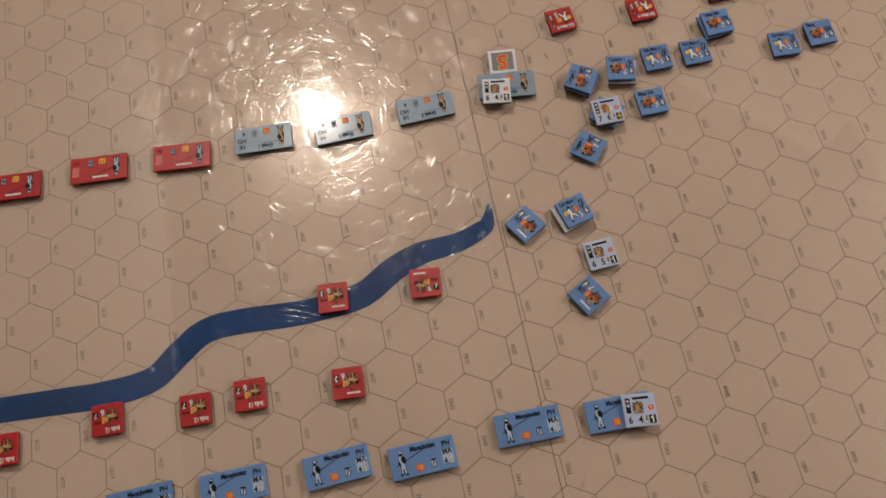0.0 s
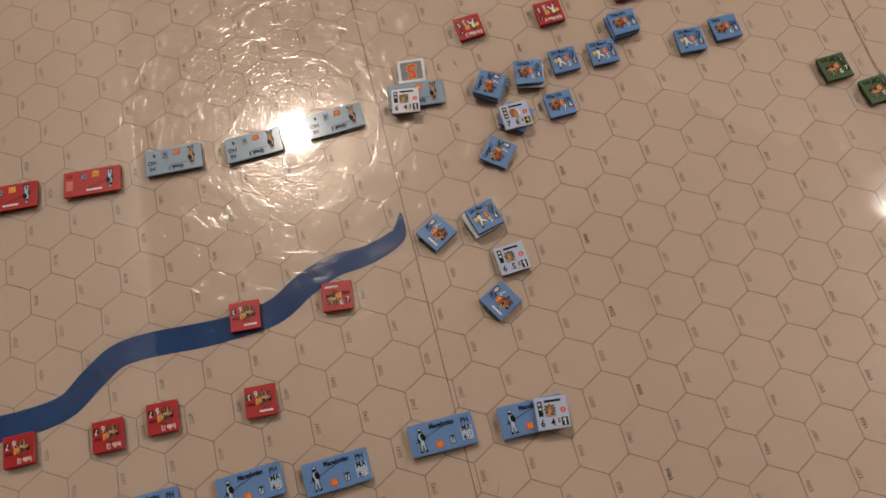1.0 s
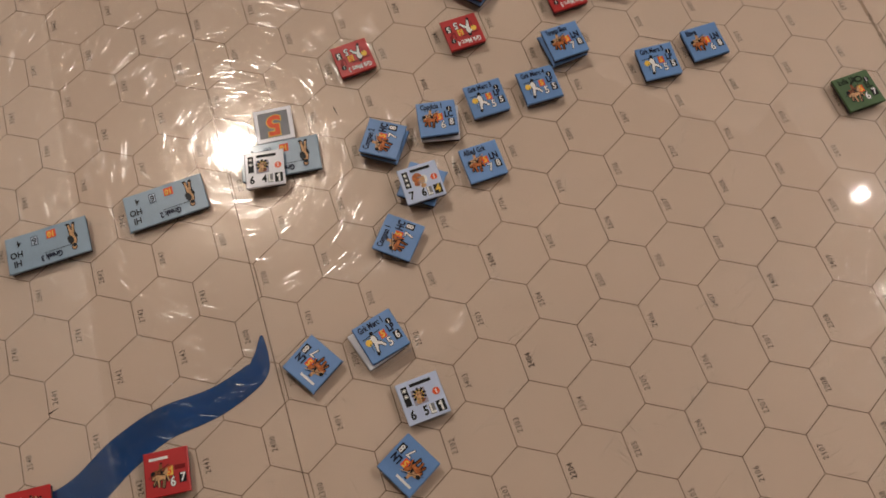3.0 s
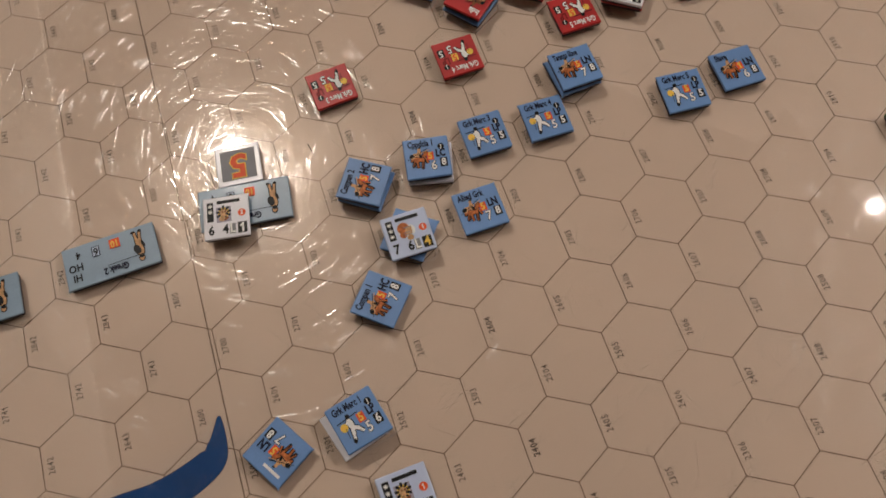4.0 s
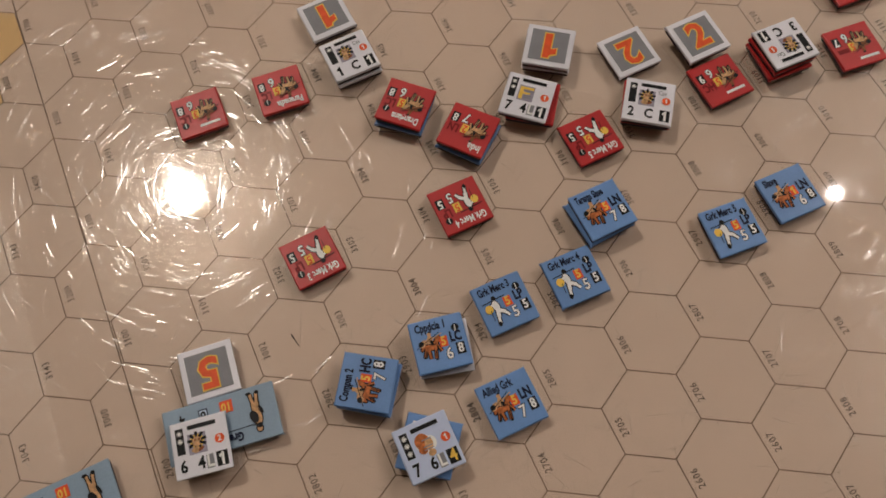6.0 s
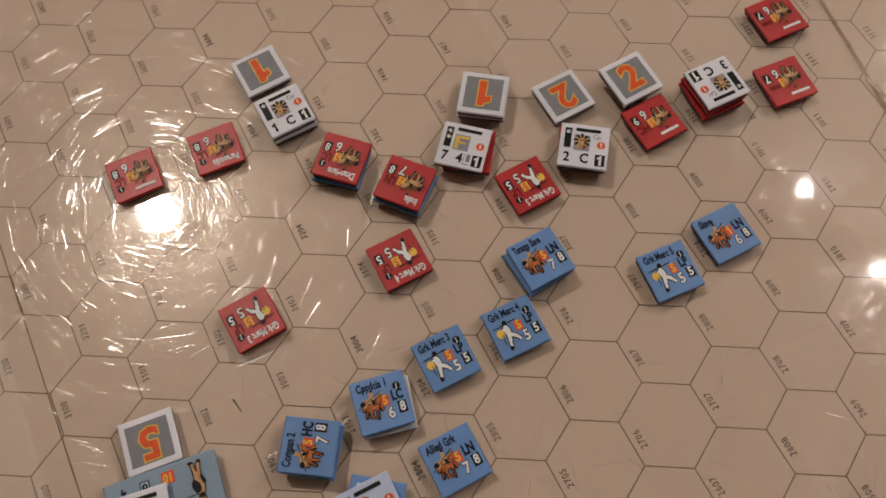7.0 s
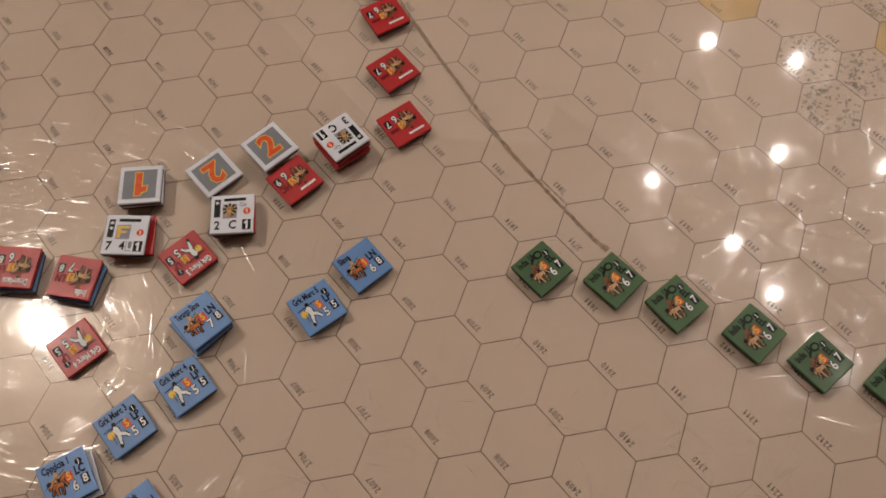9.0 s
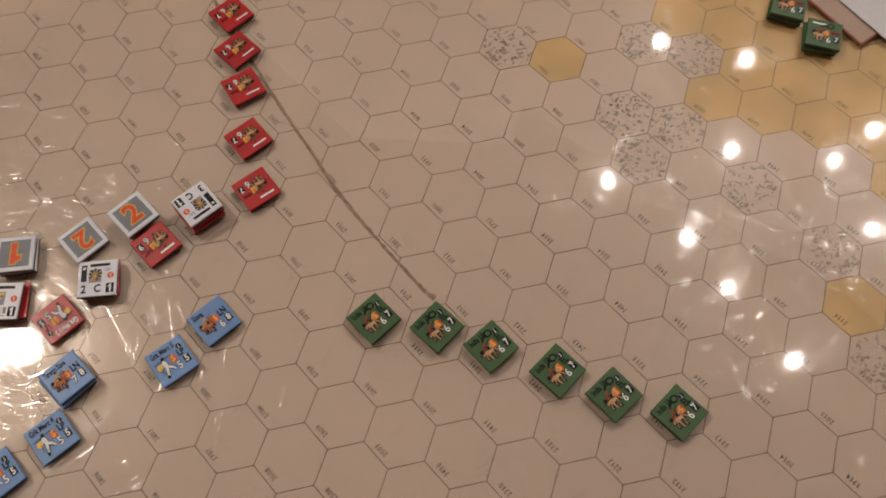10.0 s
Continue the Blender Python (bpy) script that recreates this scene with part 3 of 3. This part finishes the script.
def unit(side, title, code, size, strength, move, x, y, turn, level=1, art="horse", circle=False, tilt=0.0):
    mat, ink, code_ink, box_ink, size_ink = SIDES[side]
    print_of = {"horse": "a horse", "runner": "a striding figure", "beast": "a beast"}[art]
    thing = counter("unit_counter", side, mat, x, y, turn, level,
                    f"{side} glossy card counter printed with {print_of}" + (" stacked on another" if level > 1 else ""), f"{side} unit counters", tilt=tilt)
    if title:
        say(thing, title, -0.40, 0.34, 0.15, ink, "LEFT", squeeze=min(0.66, 6.3 / max(len(title), 1)), name="title", bold=0.032)
    else:
        shape(thing, "title", "bar", [rect(0, 0, 0.42, 0.06)], ink, -0.16, 0.33)
    if art == "horse":
        horse(thing, I_RUST if side != "red" else I_SKIN, I_SKIN if side != "red" else I_BROWN, -0.16, -0.02, 0.92)
    elif art == "beast":
        horse(thing, I_SKIN, I_BROWN, -0.12, -0.06, 0.95)
    else:
        runner(thing, I_WHITE, I_YELLOW, -0.17, -0.04, 1.02)
    if circle:
        shape(thing, "symbol", "dot", [disc(0, 0, 0.072)], I_BLACK, 0.33, 0.23)
        say(thing, "J", 0.33, 0.23, 0.085, I_WHITE, z=Z3, name="symbol_letter")
    if side == "green":
        shape(thing, "symbol", "ring", [disc(0, 0, 0.12, 0.10), disc(-0.16, -0.02, 0.09, 0.035, 25)], I_DKGREEN, 0.14, 0.30)
        shape(thing, "symbol", "ringfill", [disc(0, 0, 0.065, 0.055)], M_GREEN, 0.15, 0.30, Z2)
    if code == "-":
        shape(thing, "code", "codebar", [rect(0, 0, 0.24, 0.1)], code_ink, 0.30, 0.07)
    elif code:
        say(thing, code, 0.30, 0.06, 0.18, code_ink, squeeze=0.7, bold=0.045, name="code")
    shape(thing, "strength_box", f"box{side}", [rect(0, 0, 0.15, 0.2)], box_ink, 0.07, 0.02, Z2)
    say(thing, size, 0.07, 0.02, 0.16, size_ink, z=Z3 + 0.00003, bold=0.03, name="number")
    say(thing, strength, 0.13, -0.23, 0.21, I_BLACK, z=Z2, bold=0.06, name="number_shadow")
    say(thing, strength, 0.13, -0.23, 0.21, I_WHITE, z=Z3, bold=0.02, name="number")
    shape(thing, "number_box", "box", [rect(0, 0, 0.16, 0.22)], I_BLACK, 0.35, -0.17)
    say(thing, move, 0.35, -0.17, 0.17, I_WHITE, z=Z2, bold=0.03, name="number")
    return thing


def leader(numbers, x, y, turn, level, stars=1, card="white", tilt=0.0, emblem="sun", rank="1"):
    """A leader counter: the name is a plain bar."""
    thing = counter("leader_counter", card, M_WHITE if card == "white" else M_LILAC, x, y, turn, level,
                    f"{'white' if card == 'white' else 'pale lilac'} card leader counter with black star column", "leader counters", tilt=tilt)
    shape(thing, "star_column", "bar", [rect(0, 0, 0.14, 0.46)], I_BLACK, -0.34, 0.15)
    for k in range(stars):
        shape(thing, "star", "star", [stroke(-0.05 * math.cos(a), -0.05 * math.sin(a), 0.05 * math.cos(a), 0.05 * math.sin(a), 0.014) for a in (0.3, 1.1, 1.9, 2.7)], I_WHITE if card == "white" else I_SKIN, -0.34, 0.29 - 0.14 * k, Z2)
    shape(thing, "name_bar", "bar", [rect(0, 0, 0.50, 0.075)], I_BLACK, 0.06, 0.36)
    if emblem == "head":
        shape(thing, "portrait", "brow", [disc(0, 0.0, 0.15, 0.17), disc(0.13, -0.02, 0.09, 0.12)], I_WHITE, -0.05, 0.08)
        shape(thing, "portrait", "hair", [disc(0, 0.03, 0.13, 0.14), disc(-0.03, -0.11, 0.08, 0.08)], I_RUST, -0.07, 0.10, Z2)
        shape(thing, "portrait", "face", [disc(0, 0, 0.075, 0.11, -12), disc(0.0, -0.16, 0.07, 0.06)], I_SKIN, 0.03, 0.05, Z3 + 0.00002)
        shape(thing, "portrait", "lines", [stroke(-0.2, 0.1, 0.05, 0.19, 0.02), disc(0.10, 0.03, 0.02, 0.03), stroke(-0.15, -0.12, 0.0, -0.19, 0.02)], I_BLACK, -0.05, 0.08, Z3 + 0.00006)
    elif emblem == "frame":
        shape(thing, "portrait", "patch", [rect(0, 0, 0.34, 0.36)], I_LILAC, -0.05, 0.06)
        shape(thing, "portrait", "bracket", [rect(-0.1, 0.0, 0.08, 0.30), rect(0.02, 0.12, 0.24, 0.06), rect(0.0, 0.0, 0.16, 0.05)], I_YELLOW, -0.05, 0.06, Z2)
        shape(thing, "portrait", "lines", [stroke(-0.02, 0.06, 0.15, 0.06, 0.02), stroke(-0.03, -0.06, 0.14, -0.06, 0.02), stroke(-0.03, -0.11, 0.14, -0.11, 0.02)], I_GREY, -0.05, 0.06, Z3 + 0.00004)
    else:
        shape(thing, "portrait", "patch", [rect(0, 0, 0.32, 0.36)], I_LILAC, -0.05, 0.06)
        rays = [stroke(0.05 * math.cos(a), 0.05 * math.sin(a), 0.17 * math.cos(a), 0.17 * math.sin(a), 0.05) for a in (0.2, 0.9, 1.6, 2.3, 3.0, 3.7, 4.4, 5.1, 5.8)]
        shape(thing, "portrait", "mane", [disc(0, 0, 0.125, 0.125)], I_YELLOW, -0.05, 0.10, Z2)
        shape(thing, "portrait", "rays", rays, I_BLACK, -0.05, 0.10, Z2 + 0.00004)
        shape(thing, "portrait", "muzzle", [disc(0, 0, 0.08, 0.09), disc(-0.03, -0.14, 0.08, 0.05)], I_SKIN, -0.05, 0.09, Z3 + 0.00004)
        shape(thing, "portrait", "shadows", [disc(-0.03, 0.03, 0.02, 0.02), disc(0.04, 0.03, 0.02, 0.02), disc(0.06, -0.14, 0.06, 0.03, 30)], I_BROWN, -0.05, 0.09, Z3 + 0.00008)
    shape(thing, "command_dot", "dot", [disc(0, 0, 0.085)], I_ORANGE, 0.34, 0.05)
    say(thing, rank, 0.34, 0.05, 0.10, I_WHITE, z=Z2, name="number")
    if "C" in numbers:
        say(thing, "Cav", 0.25, 0.22, 0.10, I_GREY, name="arm_code", squeeze=0.75, bold=0.01)
    spots = (-0.33, -0.02, 0.13, 0.34) if len(numbers) == 4 else (-0.33, 0.02, 0.34)
    for k, ch in enumerate(numbers):
        last = k == len(numbers) - 1
        if last:
            shape(thing, "number_box", "tall", [rect(0, 0, 0.20, 0.26)], I_BLACK, spots[k], -0.30)
        if ch == "L":
            shape(thing, "number_box", "grey", [rect(0, 0, 0.13, 0.24)], I_GREY, spots[k], -0.30)
        say(thing, ch, spots[k], -0.30, 0.21, (I_YELLOW if ch == "4" else I_WHITE) if last or ch == "L" else I_BLACK, z=Z2, bold=0.028, name="number")
    return thing


def marker(digit, x, y, turn, level=1, tilt=0.0):
    thing = counter("number_marker", "marker", M_WHITE, x, y, turn, level, f"grey square marker with white rim and orange {digit}", "number markers", tilt=tilt)
    shape(thing, "face", "square", [rect(0, 0, 0.78, 0.76)], I_GREY)
    say(thing, digit, 0, 0, 0.56, I_YELLOW, z=Z2, bold=0.06, name="number_rim", squeeze=1.0)
    say(thing, digit, 0, 0, 0.56, I_ORANGE, z=Z3, bold=0.03, name="number", squeeze=1.0)
    return thing


def phalanx(kind, title, codes, x, y, turn):
    """A double-width counter."""
    mat, label = {"blue": (M_BLUE, "long blue card counter with a spearman shape"), "sky": (M_SKY, "long pale blue card counter with a standing shape"),
                  "red": (M_RED, "long red card counter with a dark figure shape")}[kind]
    W = 0.0276
    thing = counter("double_counter", "long" + kind, mat, x, y, turn, 1, label, f"long {kind} counters", w=W)
    ink = I_WHITE if kind == "red" else I_NAVY
    dark = I_BLACK
    def stand(fat):
        return [disc(0, 0.04, 0.085 + fat, 0.15 + fat, 8), disc(-0.01, 0.25, 0.05 + fat, 0.06 + fat), stroke(-0.02, -0.08, -0.035, -0.22, 0.07 + 2 * fat), stroke(-0.035, -0.22, -0.06, -0.39, 0.05 + 2 * fat),
                stroke(0.03, -0.08, 0.035, -0.22, 0.06 + 2 * fat), stroke(0.035, -0.22, 0.06, -0.39, 0.05 + 2 * fat)]
    shape(thing, "figure", "stander", stand(0.02), I_BLACK, -0.63, 0.03)
    shape(thing, "figure", "spearman" + kind, stand(0.0), I_SKIN if kind == "sky" else I_PALE, -0.63, 0.03, Z2)
    shape(thing, "figure", "shield", [disc(0, 0, 0.075, 0.12, 15), disc(-0.07, 0.17, 0.05, 0.05), disc(-0.14, -0.1, 0.03, 0.09, 20)], dark, -0.58, 0.06, Z3 + 0.00002)
    shape(thing, "spear", "spear" + kind, [stroke(-0.05, 0.14, 0.66, 0.15, 0.014) if kind == "sky" else stroke(-0.28, -0.14, 0.75, 0.24, 0.018)], dark, -0.56, 0.05, Z2)
    shape(thing, "feet", "feet", [disc(-0.07, -0.40, 0.04, 0.035), disc(0.08, -0.40, 0.05, 0.03)], I_BLACK, -0.63, 0.03, Z2 + 0.00002)
    if title:
        say(thing, title, -0.34, 0.32, 0.15, ink, "LEFT", name="title", squeeze=0.75, bold=0.045)
    else:
        shape(thing, "title", "longbar", [rect(0, 0, 0.55, 0.075)], ink, -0.08, 0.33)
    shape(thing, "strength_box", f"wide{kind}", [rect(0, 0, 0.23, 0.22)], I_YELLOW if kind == "red" else I_ORANGE, -0.13, -0.27)
    say(thing, "10", -0.13, -0.27, 0.15, I_ORANGE if kind == "red" else I_YELLOW, z=Z2, bold=0.03, name="number")
    shape(thing, "number_box", "rim", [rect(0, 0, 0.17, 0.25)], I_NAVY, 0.29, -0.22)
    shape(thing, "number_box", "fill", [rect(0, 0, 0.13, 0.21)], I_PALE, 0.29, -0.22, Z2)
    say(thing, codes[2], 0.29, -0.22, 0.18, I_BLACK, z=Z3, bold=0.03, name="number")
    if kind == "red":
        shape(thing, "code_box", "pinkbox", [rect(0, 0, 0.24, 0.38)], I_PINK, 0.80, 0.07)
        say(thing, codes[0], 0.80, -0.30, 0.13, I_DARKRED, name="code")
    else:
        if kind == "blue":
            shape(thing, "code_box", "palebox", [rect(0, 0, 0.34, 0.40)], I_PALE, 0.76, -0.12)
        say(thing, codes[0], 0.76, 0.26, 0.17, I_BLACK, name="code", z=Z2, bold=0.02)
        say(thing, codes[1], 0.76, 0.02, 0.17, I_BLACK, name="code", z=Z3, bold=0.02)
        say(thing, "4", 0.67, -0.26, 0.17, I_BLACK, name="number", z=Z3, bold=0.02)
        if kind == "blue":
            say(thing, "5", 0.84, -0.26, 0.19, I_BLACK, z=Z2, bold=0.06, name="number_shadow")
            say(thing, "5", 0.84, -0.26, 0.19, I_WHITE, z=Z3, bold=0.02, name="number")
    return thing


def blank(side, x, y, turn, level=1):
    """A counter of which only the rim shows under another."""
    mat = {"blue": M_BLUE, "red": M_RED, "white": M_WHITE, "green": M_GREEN}[side]
    return counter("covered_counter", side, mat, x, y, turn, level, f"{side} card counter lying under another one", f"{side} covered counters")


# red cavalry line
unit("red", "", "LC", "3", "6", "8", 0.0391, 0.6117, 178, 1, circle=True, tilt=1)
unit("red", "Parapadia", "LC", "5", "6", "8", 0.0625, 0.6092, 176, 1, circle=True)
marker("1", 0.0834, 0.6275, -177)
blank("white", 0.0846, 0.6098, 1, 1)
leader("1C1", 0.0843, 0.6101, 2, 2, 1)
blank("blue", 0.0923, 0.5884, 139, 1)
unit("red", "Drangiana", "LC", "5", "6", "8", 0.0926, 0.5886, 136, 2, circle=True)
blank("blue", 0.1049, 0.5734, 129, 1)
unit("red", "India", "LN", "2", "7", "8", 0.1050, 0.5738, 131, 2)
unit("red", "Grk Merc 4", "LP", "5", "5", "5", 0.0940, 0.5550, -179, 1, "runner", True)
blank("white", 0.1372, 0.5893, 146, 1)
marker("1", 0.1370, 0.5889, 144, 2)
blank("red", 0.1258, 0.5760, -36, 1)
leader("74L1", 0.1242, 0.5764, -41, 2, 2, emblem="frame")
marker("2", 0.1578, 0.5791, -178)
unit("red", "Grk Merc 5", "LP", "5", "5", "5", 0.1350, 0.5588, -178, 1, "runner", True)
unit("red", "", "HC", "5", "6", "9", 0.1763, 0.5600, -178, 1)
marker("2", 0.1768, 0.5742, 3, 2, tilt=2)
blank("red", 0.1541, 0.5618, -34, 1)
leader("2C1", 0.1537, 0.5611, -36, 2, 1)
blank("red", 0.1958, 0.5604, 177, 1)
blank("red", 0.1962, 0.5608, 181, 2)
leader("3C1", 0.1962, 0.5607, 179, 3, 1)
unit("red", "Grk Merc 3", "LP", "5", "5", "5", 0.0529, 0.5574, -176, 1, "runner", True)
for rx, ry, rt in ((0.2166, 0.5540, 175), (0.2275, 0.5737, 178), (0.2402, 0.5944, 170), (0.2490, 0.6106, -176), (0.2580, 0.6272, -179)):
    unit("red", "", "-", "5", "6", "7", rx, ry, rt, 1, "beast")

# blue wing
blank("blue", 0.1261, 0.5373, 5, 1)
unit("blue", "Taranto Slave", "LN", "5", "7", "8", 0.1269, 0.5375, 2, 2)
unit("blue", "Grk Merc 5", "LP", "5", "5", "5", 0.1559, 0.5197, -4, 1, "runner", True)
unit("blue", "Slave", "LN", "1", "6", "8", 0.1748, 0.5220, 0, 1)
unit("blue", "Grk Merc 4", "LP", "5", "5", "5", 0.1125, 0.5245, -1, 1, "runner", True)
unit("blue", "Grk Merc 3", "LP", "5", "5", "5", 0.0930, 0.5254, 0, 1, "runner", True)
blank("white", 0.0742, 0.5211, -14, 1)
unit("blue", "Cppdcia 1", "LC", "5", "6", "8", 0.0737, 0.5219, -10, 2, circle=True)
blank("blue", 0.0538, 0.5199, 55, 1)
unit("blue", "Compan 2", "HC", "5", "7", "8", 0.0535, 0.5203, 57, 2)
unit("blue", "Allied Grk", "LN", "5", "7", "8", 0.0836, 0.5019, 1, 1)
unit("blue", "", "HC", "5", "7", "8", 0.0614, 0.5007, -37, 1)
leader("76L4", 0.0611, 0.5000, 0, 2, 3, "lilac", emblem="head")
unit("blue", "Compan 1", "HC", "5", "7", "8", 0.0481, 0.4843, 50, 1)
unit("blue", "", "LN", "5", "7", "8", 0.0101, 0.4518, 122, 1)
blank("white", 0.0312, 0.4522, 17, 1)
unit("blue", "Grk Merc 1", "LP", "5", "5", "6", 0.0330, 0.4528, 14, 2, "runner", True)
leader("65L1", 0.0397, 0.4306, 3, 1, 2, "lilac")
unit("blue", "", "LN", "5", "7", "8", 0.0297, 0.4128, 119, 1)

# green line
for gx, gy, gt in ((0.2161, 0.4857, 2), (0.2302, 0.4689, 5), (0.2392, 0.4514, 0), (0.2498, 0.4304, 4), (0.2578, 0.4123, 1), (0.2691, 0.3940, 3)):
    unit("green", "India 18", "EL", "5", "6", "7", gx, gy, gt, 1, "beast", True)
blank("green", 0.4248, 0.4572, -55, 1)
unit("green", "", "-", "5", "6", "7", 0.4252, 0.4568, -59, 2, "beast")
blank("green", 0.4270, 0.4758, -62, 1)
unit("green", "", "-", "5", "6", "7", 0.4272, 0.4756, -60, 2, "beast")

# pale blue and red long counters
phalanx("sky", "Greek", ("HI", "HO", "6"), 0.0178, 0.5260, 173)
leader("64L1", 0.0120, 0.5223, -9, 2, 2, rank="2")
marker("5", 0.0188, 0.5396, 174, 1)
phalanx("sky", "Greek 2", ("HI", "HO", "6"), -0.0234, 0.5222, -178)
phalanx("sky", "Greek 3", ("HI", "HO", "6"), -0.0643, 0.5195, -179)
phalanx("sky", "Greek 1", ("HI", "HO", "6"), -0.1030, 0.5222, 177)
phalanx("red", "", ("PH", "", "6"), -0.1428, 0.5209, 175)
phalanx("red", "", ("PH", "", "6"), -0.1830, 0.5229, 176)
phalanx("red", "", ("PH", "", "6"), -0.2249, 0.5221, 176)

# red skirmishers by the river
unit("red", "", "-", "3", "6", "3", -0.0814, 0.4350, 176, 1, "beast")
unit("red", "", "-", "5", "6", "7", -0.0399, 0.4334, -6, 1, "beast")
unit("red", "", "-", "3", "6", "3", -0.0806, 0.3955, 176, 1, "beast")
for sx, sy, st in ((-0.1840, 0.4006, 179), (-0.1462, 0.3973, 178), (-0.1226, 0.3990, 178), (-0.2289, 0.3966, 178)):
    unit("red", "India 12", "-", "5", "6", "7", sx, sy, st, 1, "beast")

# blue phalanx line
for px, py, pt in ((-0.0093, 0.3625, 0), (0.0287, 0.3605, -1), (-0.0548, 0.3584, 2), (-0.0902, 0.3617, 3), (-0.1334, 0.3626, 1), (-0.1721, 0.3630, 2)):
    phalanx("blue", "Macedonian", ("PH", "MA", "7"), px, py, pt)
leader("64L1", 0.0369, 0.3594, -6, 2, 2, "lilac")

# ---- loose things at the far edge ----
rules = empty_thing("folded_card", pose(0.4353, 0.4447, TOP, 0, 0, -6.4), "pinkish folded card with red brown rim on the sheet", "card")
part("leaf", box(0, 0, 0, 0.12, 0.16, 0.0009, 0.0002, 1), M_CARD, rules)
part("rim", box(-0.0006, -0.0006, 0, 0.0004, 0.16, 0.0013, 0.0002, 1), M_STICK, rules, "red brown rim")
part("rim", box(0.0004, -0.0006, 0, 0.12, 0.0004, 0.0013, 0.0002, 1), M_STICK, rules, "red brown rim")
paper = tagged(link_mesh("paper_sheet", box(0, -0.08, 0, 0.16, 0.16, 0.0005, 0.0001, 1), M_PAPER), "white paper sheet lying on a folded card", "paper")
paper.matrix_basis = pose(0.4437, 0.4386, TOP + 0.0013, 0, 0, -6.4)


def fibre(x, y, turn, length):
    bm = bmesh.new()
    bmesh.ops.create_cone(bm, cap_ends=True, segments=6, radius1=0.00022, radius2=0.00008, depth=length, matrix=Matrix.Translation((0, 0, 0.00022)) @ Euler((0, radians(90), 0)).to_matrix().to_4x4())
    ob = tagged(link_mesh("fibre", bm, I_BLACK), "tiny dark fibre lying on the clear sheet", "debris")
    ob.matrix_basis = pose(x, y, TOP, 0, 0, turn)


fibre(0.0410, 0.5388, -79, 0.0039)
fibre(-0.0710, 0.4635, 17, 0.0034)
